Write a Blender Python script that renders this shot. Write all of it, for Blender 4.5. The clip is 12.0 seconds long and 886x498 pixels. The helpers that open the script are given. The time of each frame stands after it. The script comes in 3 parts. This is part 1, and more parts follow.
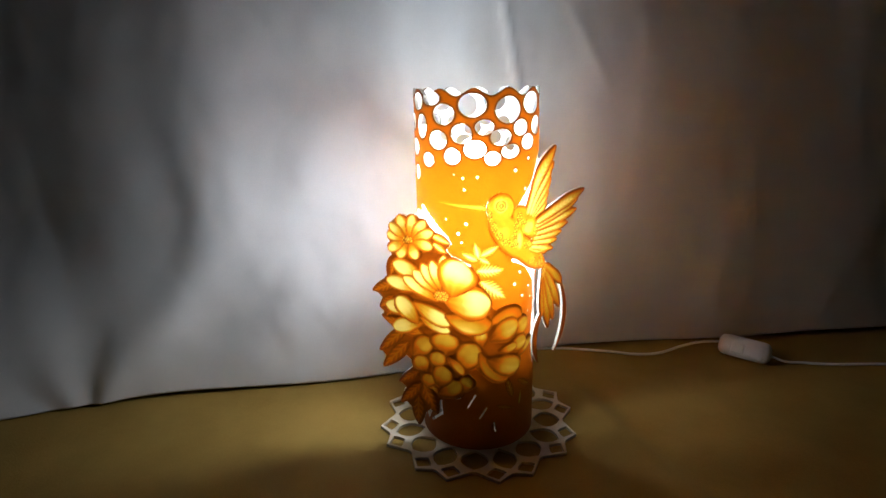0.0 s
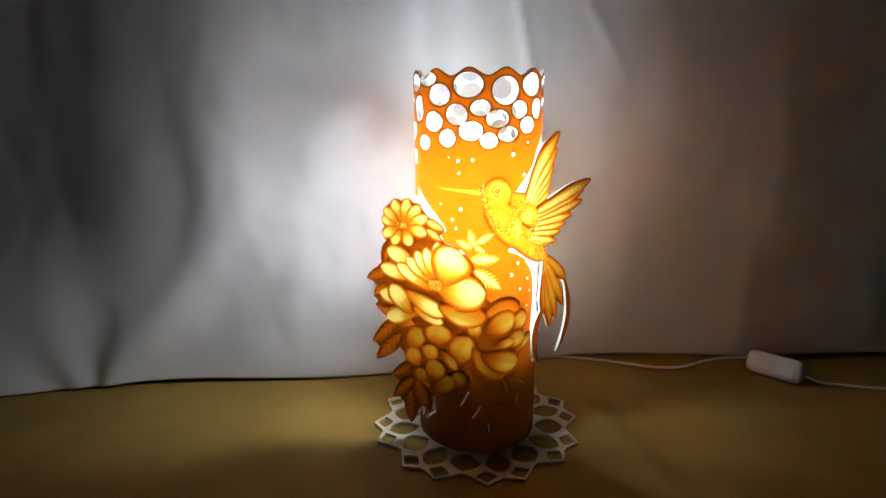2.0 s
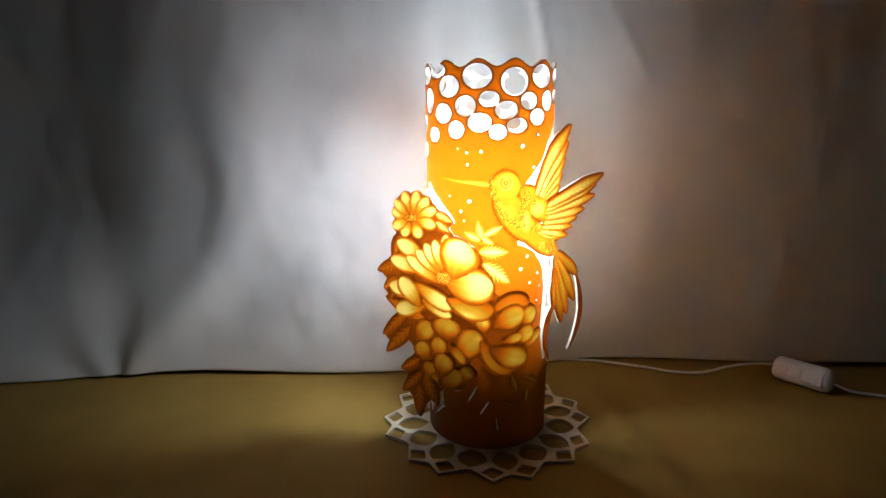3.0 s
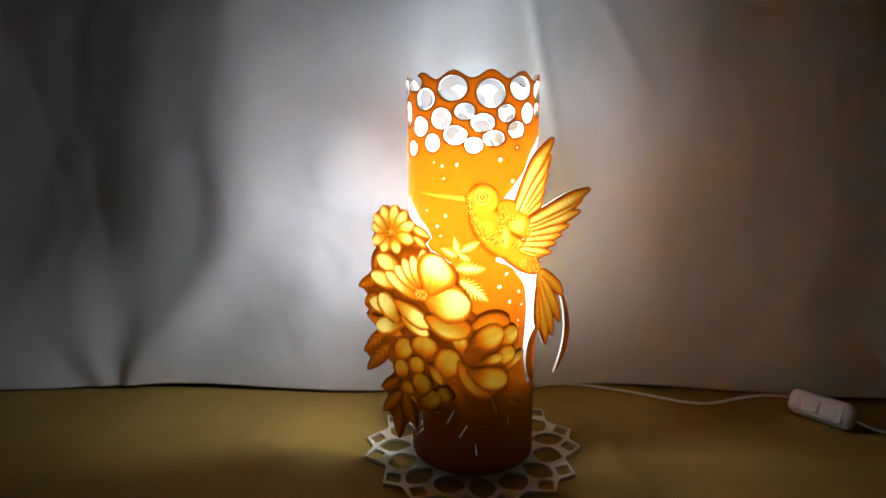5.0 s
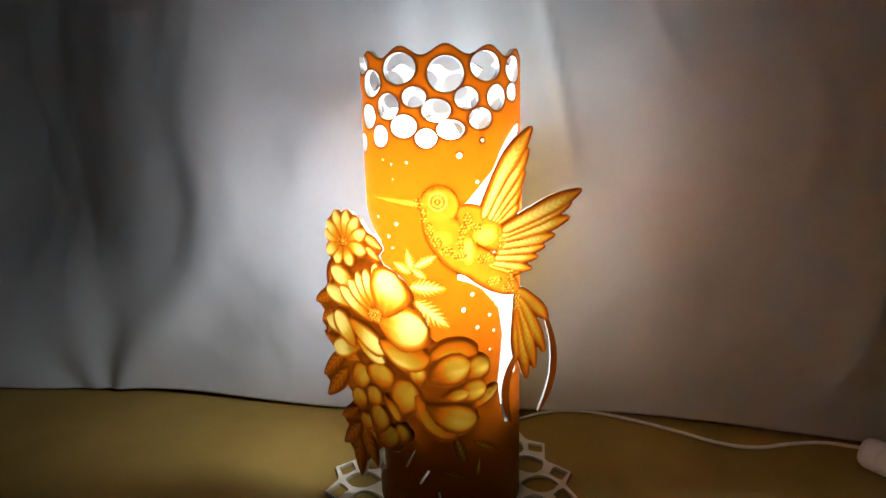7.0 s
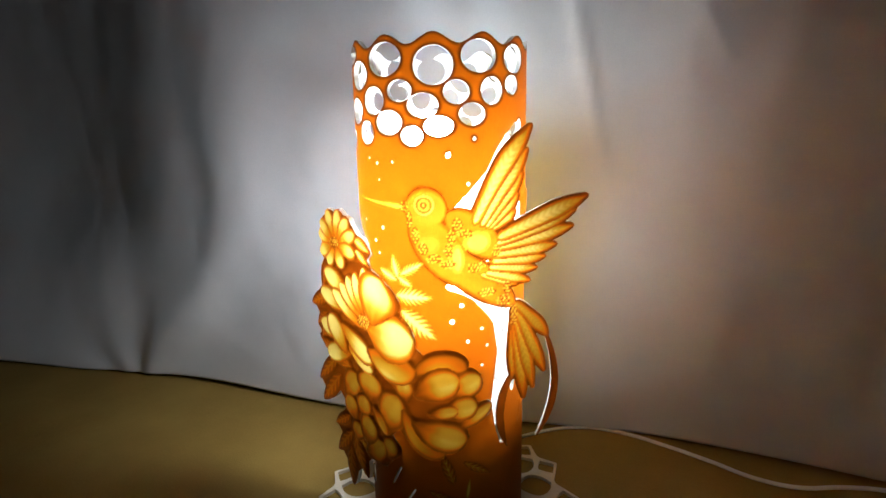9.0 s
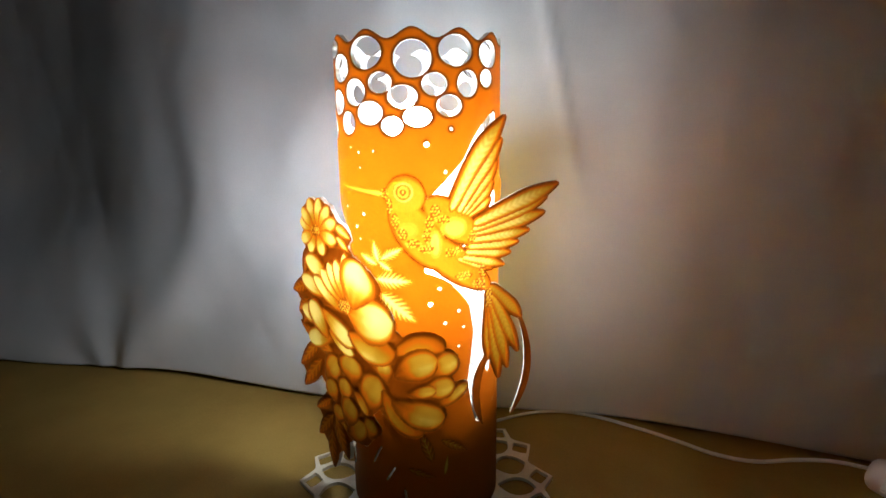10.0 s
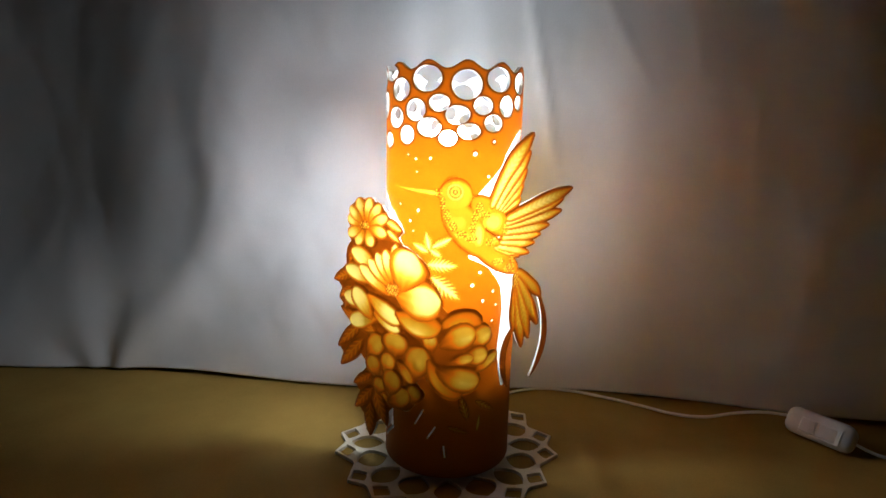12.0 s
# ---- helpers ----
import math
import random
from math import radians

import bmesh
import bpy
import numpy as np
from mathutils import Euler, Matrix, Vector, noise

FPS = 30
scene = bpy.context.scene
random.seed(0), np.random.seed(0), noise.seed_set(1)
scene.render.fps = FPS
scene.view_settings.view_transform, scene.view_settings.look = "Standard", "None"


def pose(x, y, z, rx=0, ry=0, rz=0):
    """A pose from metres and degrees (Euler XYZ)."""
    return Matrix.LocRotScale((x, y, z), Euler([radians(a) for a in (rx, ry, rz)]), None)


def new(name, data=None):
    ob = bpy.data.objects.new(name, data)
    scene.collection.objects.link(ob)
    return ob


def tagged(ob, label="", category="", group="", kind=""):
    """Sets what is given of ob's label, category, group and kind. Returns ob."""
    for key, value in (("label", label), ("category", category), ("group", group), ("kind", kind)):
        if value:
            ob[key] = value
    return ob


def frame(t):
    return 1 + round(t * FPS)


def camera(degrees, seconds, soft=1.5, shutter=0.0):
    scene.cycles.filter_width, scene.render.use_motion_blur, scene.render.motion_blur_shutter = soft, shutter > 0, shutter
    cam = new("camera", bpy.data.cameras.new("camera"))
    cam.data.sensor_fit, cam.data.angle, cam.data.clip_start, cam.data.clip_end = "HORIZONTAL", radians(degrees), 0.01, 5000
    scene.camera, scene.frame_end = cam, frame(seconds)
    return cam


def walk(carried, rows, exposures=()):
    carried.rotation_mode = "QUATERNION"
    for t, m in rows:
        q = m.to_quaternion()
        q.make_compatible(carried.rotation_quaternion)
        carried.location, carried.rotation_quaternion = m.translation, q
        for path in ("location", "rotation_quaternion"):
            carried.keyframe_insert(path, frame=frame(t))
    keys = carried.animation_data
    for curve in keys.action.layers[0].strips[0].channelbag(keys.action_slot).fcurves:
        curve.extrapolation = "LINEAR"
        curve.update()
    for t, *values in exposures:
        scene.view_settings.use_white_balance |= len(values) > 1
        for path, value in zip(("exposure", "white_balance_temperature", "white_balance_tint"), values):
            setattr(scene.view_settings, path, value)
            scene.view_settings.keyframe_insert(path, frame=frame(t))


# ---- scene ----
cam = camera(76.94, 12.0)
PATH = [
    (0, 0.0009, -0.5048, 0.3363, 3.74, -16.72, -1.34),
    (0.5, 0.0086, -0.4991, 0.3251, 5.12, -16.22, -0.87),
    (1, 0.0166, -0.4951, 0.3183, 6.32, -15.79, -0.63),
    (1.5, 0.0288, -0.4947, 0.3091, 7.19, -14.97, -0.49),
    (2, 0.0421, -0.4926, 0.3000, 8.50, -14.06, -0.54),
    (2.5, 0.0534, -0.4921, 0.2916, 10.63, -13.32, -0.47),
    (4.5, 0.0946, -0.4845, 0.2727, 14.45, -11.24, -0.74),
    (5, 0.1104, -0.4687, 0.2755, 16.33, -10.46, -0.45),
    (5.5, 0.1257, -0.4463, 0.2734, 18.22, -10.62, -0.57),
    (6, 0.1441, -0.4194, 0.2741, 20.34, -10.84, -1.44),
    (6.5, 0.1567, -0.3902, 0.2784, 22.37, -11.49, -1.46),
    (8.5, 0.1892, -0.3237, 0.2824, 30.84, -12.73, -1.63),
    (9, 0.1955, -0.3169, 0.2846, 31.68, -13.06, -1.20),
    (9.5, 0.2016, -0.3163, 0.2819, 31.29, -12.74, -1.03),
    (10, 0.2020, -0.3340, 0.2783, 28.88, -12.90, -0.72),
    (10.5, 0.1937, -0.3583, 0.2750, 26.29, -12.28, 0.40),
    (11, 0.1808, -0.3834, 0.2746, 23.96, -11.68, 1.02),
    (11.5, 0.1631, -0.4150, 0.2750, 21.42, -11.18, 1.62),
    (12, 0.1490, -0.4435, 0.2724, 19.41, -10.77, 1.22),
]
walk(cam, [(t, pose(x, y, z, 90 + pitch, 0, yaw) @ pose(0, 0, 0, 0, 0, roll)) for t, x, y, z, yaw, pitch, roll in PATH], exposures=((0.0, 0.10), (2.0, 0.16), (5.0, 0.11), (8.5, -0.03), (10.0, -0.09), (11.5, -0.13), (12.0, 0.04)))

# ---- world, light, exposure ----
world = bpy.data.worlds.new("dark_room")
scene.world = world
world.use_nodes = True
world.node_tree.nodes["Background"].inputs[0].default_value = (0.75, 0.85, 1.0, 1)
world.node_tree.nodes["Background"].inputs[1].default_value = 0.0015
BULB_STRENGTH = 54.0


# ---- materials ----
def material(name):
    m = bpy.data.materials.new(name)
    m.use_nodes = True
    t = m.node_tree
    t.nodes.clear()
    out = t.nodes.new("ShaderNodeOutputMaterial")

    def add(kind, **values):
        n = t.nodes.new("ShaderNode" + kind)
        for k, v in values.items():
            if k in n.inputs:
                n.inputs[k].default_value = v
            else:
                setattr(n, k, v)
        return n

    def link(a, ai, b, bi):
        t.links.new(a.outputs[ai], b.inputs[bi])
    return m, add, link, out


def ramp(node, *stops):
    e = node.color_ramp.elements
    while len(e) < len(stops):
        e.new(0.5)
    for el, (p, c) in zip(e, stops):
        el.position, el.color = p, (*c, 1)
    return node


def surface(name, low, high, rough, scale=20.0, fine=200.0, bump=0.2, depth=0.001, metal=0.0, stretch=(1, 1, 1), spec=0.4):
    """A solid surface with stains and grain at two scales."""
    m, add, link, out = material(name)
    co = add("TexCoord")
    mp = add("Mapping")
    mp.inputs["Scale"].default_value = stretch
    link(co, "Object", mp, "Vector")
    a = add("TexNoise", Scale=scale, Detail=5.0, Roughness=0.6)
    b = add("TexNoise", Scale=fine, Detail=3.0)
    link(mp, 0, a, "Vector"), link(mp, 0, b, "Vector")
    mix = add("Math", operation="MULTIPLY_ADD")
    mix.inputs[1].default_value = 0.3
    link(b, 0, mix, 0), link(a, 0, mix, 2)
    r = ramp(add("ValToRGB"), (0.42, low), (0.85, high))
    link(mix, 0, r, 0)
    p = add("BsdfPrincipled", Roughness=rough, Metallic=metal)
    p.inputs["Specular IOR Level"].default_value = spec
    link(r, 0, p, "Base Color")
    bp = add("Bump", Strength=bump, Distance=depth)
    link(b, 0, bp, "Height"), link(bp, 0, p, "Normal")
    link(p, 0, out, 0)
    return m


def carved_pvc():
    """Pipe wall that glows through: the deeper it is carved, the more light and the yellower it lets pass; petals carry
    their shading in this value too.
    """
    m, add, link, out = material("carved_pvc")
    at = add("Attribute", attribute_name="carved")
    co = add("TexCoord")
    n1 = add("TexNoise", Scale=90.0, Detail=4.0)
    n2 = add("TexNoise", Scale=420.0, Detail=2.0)
    link(co, "Object", n1, "Vector"), link(co, "Object", n2, "Vector")
    s = add("Math", operation="MULTIPLY_ADD")
    s.inputs[1].default_value = 0.10
    link(n1, 0, s, 0), link(at, "Fac", s, 2)
    off = add("Math", operation="SUBTRACT")
    off.inputs[1].default_value = 0.05
    link(s, 0, off, 0)
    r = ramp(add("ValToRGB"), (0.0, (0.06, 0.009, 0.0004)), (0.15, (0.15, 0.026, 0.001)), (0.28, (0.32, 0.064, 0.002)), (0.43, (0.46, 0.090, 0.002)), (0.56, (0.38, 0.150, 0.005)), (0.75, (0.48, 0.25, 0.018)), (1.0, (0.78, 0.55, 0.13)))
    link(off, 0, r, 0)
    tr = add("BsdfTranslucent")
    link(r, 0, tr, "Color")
    p = add("BsdfPrincipled", Roughness=0.38)
    p.inputs["Base Color"].default_value = (0.22, 0.13, 0.06, 1)
    bp = add("Bump", Strength=0.25, Distance=0.0006)
    link(n2, 0, bp, "Height"), link(bp, 0, p, "Normal"), link(bp, 0, tr, "Normal")
    mx = add("MixShader")
    mx.inputs[0].default_value = 0.60
    link(p, 0, mx, 1), link(tr, 0, mx, 2), link(mx, 0, out, 0)
    return m


def pvc_inside():
    m, add, link, out = material("pvc_inside")
    d = add("BsdfDiffuse", Color=(0.82, 0.82, 0.81, 1))
    t = add("BsdfTransparent")
    mx = add("MixShader")
    mx.inputs[0].default_value = 0.45
    link(d, 0, mx, 1), link(t, 0, mx, 2), link(mx, 0, out, 0)
    return m


def pvc_edge():
    m, add, link, out = material("pvc_edge")
    d = add("BsdfDiffuse", Color=(0.85, 0.80, 0.70, 1))
    t = add("BsdfTransparent")
    mx = add("MixShader")
    mx.inputs[0].default_value = 0.55
    link(d, 0, mx, 1), link(t, 0, mx, 2), link(mx, 0, out, 0)
    return m


def bulb_glow():
    m, add, link, out = material("bulb_glow")
    e = add("Emission", Strength=BULB_STRENGTH)
    e.inputs["Color"].default_value = (0.84, 0.94, 1.04, 1)
    link(e, 0, out, 0)
    return m


PVC, INSIDE, EDGE, GLOW = carved_pvc(), pvc_inside(), pvc_edge(), bulb_glow()
CLOTH = surface("grey_white_sheet", (0.68, 0.69, 0.70), (0.82, 0.82, 0.83), 0.75, 6.0, 900.0, 0.25, 0.0006, spec=0.2)
TABLE = surface("ochre_tablecloth", (0.235, 0.142, 0.030), (0.355, 0.225, 0.054), 0.8, 7.0, 700.0, 0.35, 0.0008, spec=0.2)
CORK = surface("cream_board", (0.62, 0.53, 0.40), (0.76, 0.68, 0.55), 0.6, 60.0, 500.0, 0.2, 0.0004)
WHITE = surface("white_plastic", (0.72, 0.72, 0.72), (0.82, 0.82, 0.82), 0.35, 40.0, 300.0, 0.05, 0.0003)
CORD = surface("white_cord", (0.68, 0.66, 0.63), (0.78, 0.76, 0.74), 0.45, 40.0, 300.0, 0.05, 0.0003)
# Plaster darkened to cut light bouncing off the unseen walls.
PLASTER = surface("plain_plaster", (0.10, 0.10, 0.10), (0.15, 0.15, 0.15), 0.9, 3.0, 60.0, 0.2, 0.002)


# ---- mesh helpers ----
def part(name, bm, mat, parent=None, label="", smooth=True):
    me = bpy.data.meshes.new(name)
    bm.to_mesh(me)
    bm.free()
    me.materials.append(mat)
    if smooth:
        me.polygons.foreach_set("use_smooth", [True] * len(me.polygons))
    ob = new(name, me)
    ob.parent = parent
    return tagged(ob, label)


def raw(name, verts, faces, mats, index, parent=None, label="", carved=None):
    me = bpy.data.meshes.new(name)
    me.from_pydata(verts, [], faces)
    for m in mats:
        me.materials.append(m)
    me.polygons.foreach_set("material_index", index)
    me.polygons.foreach_set("use_smooth", np.ones(len(me.polygons), bool))
    if carved is not None:
        me.attributes.new("carved", "FLOAT", "POINT").data.foreach_set("value", carved)
    ob = new(name, me)
    ob.parent = parent
    return tagged(ob, label)


def smoothstep(a, b, x):
    k = np.clip((x - a) / (b - a), 0, 1)
    return k * k * (3 - 2 * k)


def lathe(name, profile, mat, parent, at=(0, 0, 0), label="", segments=40):
    """A turned body from (radius, height) pairs."""
    bm = bmesh.new()
    rings = []
    for r, z in profile:
        rings.append([bm.verts.new((at[0] + r * math.cos(2 * math.pi * i / segments), at[1] + r * math.sin(2 * math.pi * i / segments), at[2] + z)) for i in range(segments)])
    for a, b in zip(rings, rings[1:]):
        for i in range(segments):
            bm.faces.new((a[i], a[(i + 1) % segments], b[(i + 1) % segments], b[i]))
    bm.faces.new(rings[-1])
    bm.faces.new(rings[0][::-1])
    return part(name, bm, mat, parent, label)


# ---- setting: tabletop, hanging sheet, dark room ----
def wavy_ground():
    xs = np.concatenate([np.linspace(-1.5, -0.6, 20, endpoint=False), np.linspace(-0.6, 0.6, 240, endpoint=False), np.linspace(0.6, 1.5, 20)])
    ys = np.concatenate([np.linspace(-1.5, -0.5, 20, endpoint=False), np.linspace(-0.5, 0.4, 110, endpoint=False), np.linspace(0.4, 1.5, 20)])
    X, Y = np.meshgrid(xs, ys)
    # one long pressed crease that runs from behind the lamp towards the front
    d = (X - 0.116) * 0.924 + (Y - 0.044) * 0.382
    along = -(X - 0.116) * 0.382 + (Y - 0.044) * 0.924
    Z = 0.0030 * np.exp(-(d / 0.009) ** 2) * smoothstep(0.10, 0.0, along) * smoothstep(-0.45, -0.1, along)
    Z -= 0.0020 * np.exp(-((d - 0.022) / 0.012) ** 2) * smoothstep(0.10, 0.0, along) * smoothstep(-0.45, -0.1, along)
    Z += 0.0010 * smoothstep(0.12, 0.3, np.hypot(X, Y)) * (np.sin(9 * X + 5 * Y) * np.sin(7 * Y - 4 * X))
    n = len(xs)
    faces = [(j * n + i, j * n + i + 1, (j + 1) * n + i + 1, (j + 1) * n + i) for j in range(len(ys) - 1) for i in range(n - 1)]
    verts = np.stack([X.ravel(), Y.ravel(), Z.ravel()], -1).tolist()
    ob = raw("ground", verts, faces, [TABLE], [0] * len(faces))
    return tagged(ob, "ochre yellow cloth tabletop with one long crease", "tabletop", kind="structure")


BASE_X = (-1.5, -0.59, -0.44, -0.33, -0.165, -0.09, 0.0, 0.1, 0.23, 0.34, 0.5, 1.5)
BASE_Y = (-0.42, -0.047, 0.006, 0.040, 0.070, 0.092, 0.130, 0.164, 0.181, 0.189, 0.21, 0.42)


def sheet_line(x):
    return np.interp(x, BASE_X, BASE_Y)


def hanging_sheet():
    xs = np.concatenate([np.linspace(-1.5, -0.75, 20, endpoint=False), np.linspace(-0.75, 0.75, 300, endpoint=False), np.linspace(0.75, 1.5, 21)])
    zs = np.concatenate([np.linspace(0.001, 0.02, 8, endpoint=False), np.linspace(0.02, 0.5, 110, endpoint=False), np.linspace(0.5, 1.3, 30)])
    k = np.exp(-np.linspace(-2, 2, 41) ** 2)
    fine = np.linspace(-1.6, 1.6, 1281)
    soft = np.convolve(np.pad(sheet_line(fine), 20, mode="edge"), k / k.sum(), mode="valid")
    X, Z = np.meshgrid(xs, zs)
    Y = np.interp(X, fine, soft)
    # broad hanging folds, fading to the hem
    up = smoothstep(0.0, 0.25, Z)
    Y += up * (0.008 * np.sin(9 * X + 1.4 + 0.8 * Z) + 0.0025 * np.sin(23 * X - 2.0 * Z + 0.5))
    # the fan of folds that gathers at one spot of the hem
    a = np.arctan2(X + 0.43, Z + 0.03)
    r = np.hypot(X + 0.43, Z + 0.03)
    fan = np.exp(-(r / 0.22) ** 2) * smoothstep(0.0, 0.05, r)
    Y += -0.003 * np.exp(-((a - 0.42) / 0.22) ** 2) * np.exp(-(r / 0.3) ** 2) * smoothstep(0.0, 0.06, r)
    Y += fan * 0.0015 * np.sin(7 * a + 0.6)
    # the sheet drops back behind one slanting fold
    ridge = -0.475 + 0.19 * smoothstep(-0.12, 0.24, Z) + 0.02 * smoothstep(0.3, 0.6, Z)
    Y += 0.075 * smoothstep(-0.03, 0.40, ridge - X) * smoothstep(-0.03, 0.22, Z)
    Y += -0.0065 * np.exp(-((X - ridge - 0.02) / 0.035) ** 2) * smoothstep(0.0, 0.08, Z) * (1 - 0.6 * smoothstep(0.22, 0.4, Z))
    Y += 0.0025 * np.exp(-((X - ridge - 0.075 - 0.25 * Z) / 0.04) ** 2) * smoothstep(0.0, 0.08, Z) * (1 - smoothstep(0.18, 0.32, Z))
    # sharp pressed creases
    line = X - (0.020 + 0.20 * (0.46 - Z))
    Y += -0.0080 * np.exp(-np.abs(line) / 0.0045) * smoothstep(0.20, 0.32, Z)
    Y += -0.004 * np.exp(-np.abs(X - 0.10 - 0.55 * (0.42 - Z)) / 0.006) * smoothstep(0.30, 0.36, Z)
    # crumples
    W = np.array([noise.fractal(Vector((x * 9, z * 7, 0.3)), 1.0, 2.0, 4) for x, z in zip(X.ravel(), Z.ravel())]).reshape(X.shape)
    V = np.array([abs(noise.noise(Vector((x * 22 + 0.4 * z, z * 13, 1.7)))) for x, z in zip(X.ravel(), Z.ravel())]).reshape(X.shape)
    Y += smoothstep(0.0, 0.06, Z) * (0.0042 * W - 0.0024 * V) * (1 - 0.7 * smoothstep(-0.2, -0.36, X))
    # hem lifts a little here and there
    Zh = Z + (0.0045 * np.sin(8 * X + 1) ** 2 * np.sin(3.1 * X) ** 2 + 0.0014 + 0.0015 * smoothstep(0.05, 0.2, X)) * smoothstep(0.03, 0.0, Z)
    n = len(xs)
    faces = [(j * n + i, j * n + i + 1, (j + 1) * n + i + 1, (j + 1) * n + i) for j in range(len(zs) - 1) for i in range(n - 1)]
    ob = raw("backdrop", np.stack([X.ravel(), Y.ravel(), Zh.ravel()], -1).tolist(), faces, [CLOTH], [0] * len(faces))
    md = ob.modifiers.new("cloth", "SOLIDIFY")
    md.thickness, md.offset = 0.0012, 1.0
    return tagged(ob, "grey-white cloth sheet hanging in soft folds", "backdrop", kind="structure")


def room():
    # Unseen walls and ceiling, added to close the place around the table.
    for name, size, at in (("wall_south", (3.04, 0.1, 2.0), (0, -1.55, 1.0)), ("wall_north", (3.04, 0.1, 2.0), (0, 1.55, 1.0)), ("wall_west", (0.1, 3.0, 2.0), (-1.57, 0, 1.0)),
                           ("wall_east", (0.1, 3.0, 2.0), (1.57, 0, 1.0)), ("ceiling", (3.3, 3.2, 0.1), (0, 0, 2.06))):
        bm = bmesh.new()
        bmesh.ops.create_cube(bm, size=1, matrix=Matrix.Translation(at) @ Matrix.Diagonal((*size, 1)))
        tagged(part(name, bm, PLASTER, smooth=False), "unseen plaster shell closing the room, kept dark to limit bounced light", "ceiling" if name == "ceiling" else "wall", kind="structure")


wavy_ground()
hanging_sheet()
room()

# ---- the lamp: one pipe, carved, cut open and bent outwards ----
R = 0.055          # outer radius of the pipe
FOOT = 0.0031      # it stands on the cut-out mat
WALL = 0.0030
STEP = 0.00065
lamp = tagged(new("carved_lamp"), "lit pipe lamp carved with flowers and a bird, glowing orange", "lamp")
lamp.location = (0, 0, 0)

SMIN, SMAX = -0.1045, 0.1225
LEFT, RIGHT = math.radians(-15), math.radians(60)


def bent_profile():
    """Plan of the bent-out wall along its length s: x, y and heading."""
    s = np.arange(-0.112, 0.1301, 0.00025)
    a = np.where(s < R * LEFT, LEFT, s / R)
    k = np.clip((s - R * RIGHT) / 0.010, 0, 1)
    a = np.where(s > R * RIGHT, RIGHT + (math.radians(30.5) - RIGHT) * k, a)
    mid = (a[1:] + a[:-1]) / 2
    x = np.concatenate([[0], np.cumsum(np.cos(mid) * 0.00025)])
    y = np.concatenate([[0], np.cumsum(np.sin(mid) * 0.00025)])
    o = np.argmin(abs(s))
    return s, x - x[o], y - y[o] - R, a


PS, PX, PY, PA = bent_profile()


def on_bent(s, z, h):
    a = np.interp(s, PS, PA)
    return np.stack([np.interp(s, PS, PX) + h * np.sin(a), np.interp(s, PS, PY) - h * np.cos(a), z + 0 * s], -1)


def on_pipe(s, z, h):
    a = s / R
    return np.stack([(R + h) * np.sin(a), -(R + h) * np.cos(a), z + 0 * s], -1)


# the carving is worked out on one unrolled grid of the wall
ns = int(round((SMAX - SMIN) / STEP)) + 1
nz = int(round(0.334 / STEP)) + 1
GS, GZ = np.meshgrid(SMIN + STEP * np.arange(ns), FOOT + STEP * np.arange(nz), indexing="ij")
own = np.zeros((ns, nz), int)            # which piece lies on top
high = np.zeros((ns, nz))                # how far it stands out
thin = np.full((ns, nz), 0.40)           # how deeply it is carved; petals also hold painted relief shading
cover = np.full((ns, nz), -1.0)          # signed distance inside the relief
pieces = ["shade"]


def spine(row, samples=26):
    s0, z0, s1, z1, width, bend = [v / 1000 for v in row]
    u = np.linspace(0, 1, samples)
    dx, dz = s1 - s0, z1 - z0
    ln = math.hypot(dx, dz) + 1e-9
    b = 4 * u * (1 - u) * bend
    return s0 + dx * u - dz / ln * b, z0 + dz * u + dx / ln * b, u, ln, width / 2


SHAPES = {
    "petal": lambda u: (0.42 + 0.58 * smoothstep(-0.05, 0.55, u)) * np.sqrt(np.clip(1 - np.clip((u - 0.66) / 0.35, 0, 1) ** 2, 0, 1)) * np.sqrt(np.clip((u + 0.06) / 0.2, 0, 1)),
    "leaf": lambda u: np.sin(np.pi * np.clip(u, 0.0, 1) ** 0.8) ** 0.8,
    "feather": lambda u: (0.45 + 0.55 * np.sqrt(np.clip(u, 0, 1))) * np.clip(1 - np.clip((u - 0.58) / 0.44, 0, 1) ** 1.8, 0, 1),
    "strip": lambda u: (0.55 + 0.45 * np.sin(np.pi * np.clip(u, 0, 1))) * np.sqrt(np.clip(1 - np.clip((u - 0.7) / 0.3, 0, 1) ** 2, 0, 1)),
    "beak": lambda u: np.clip(1.0 - 0.85 * u, 0.1, 1),
    "oval": lambda u: np.sqrt(np.clip(1 - (2 * u - 1) ** 2, 0, 1)),
}


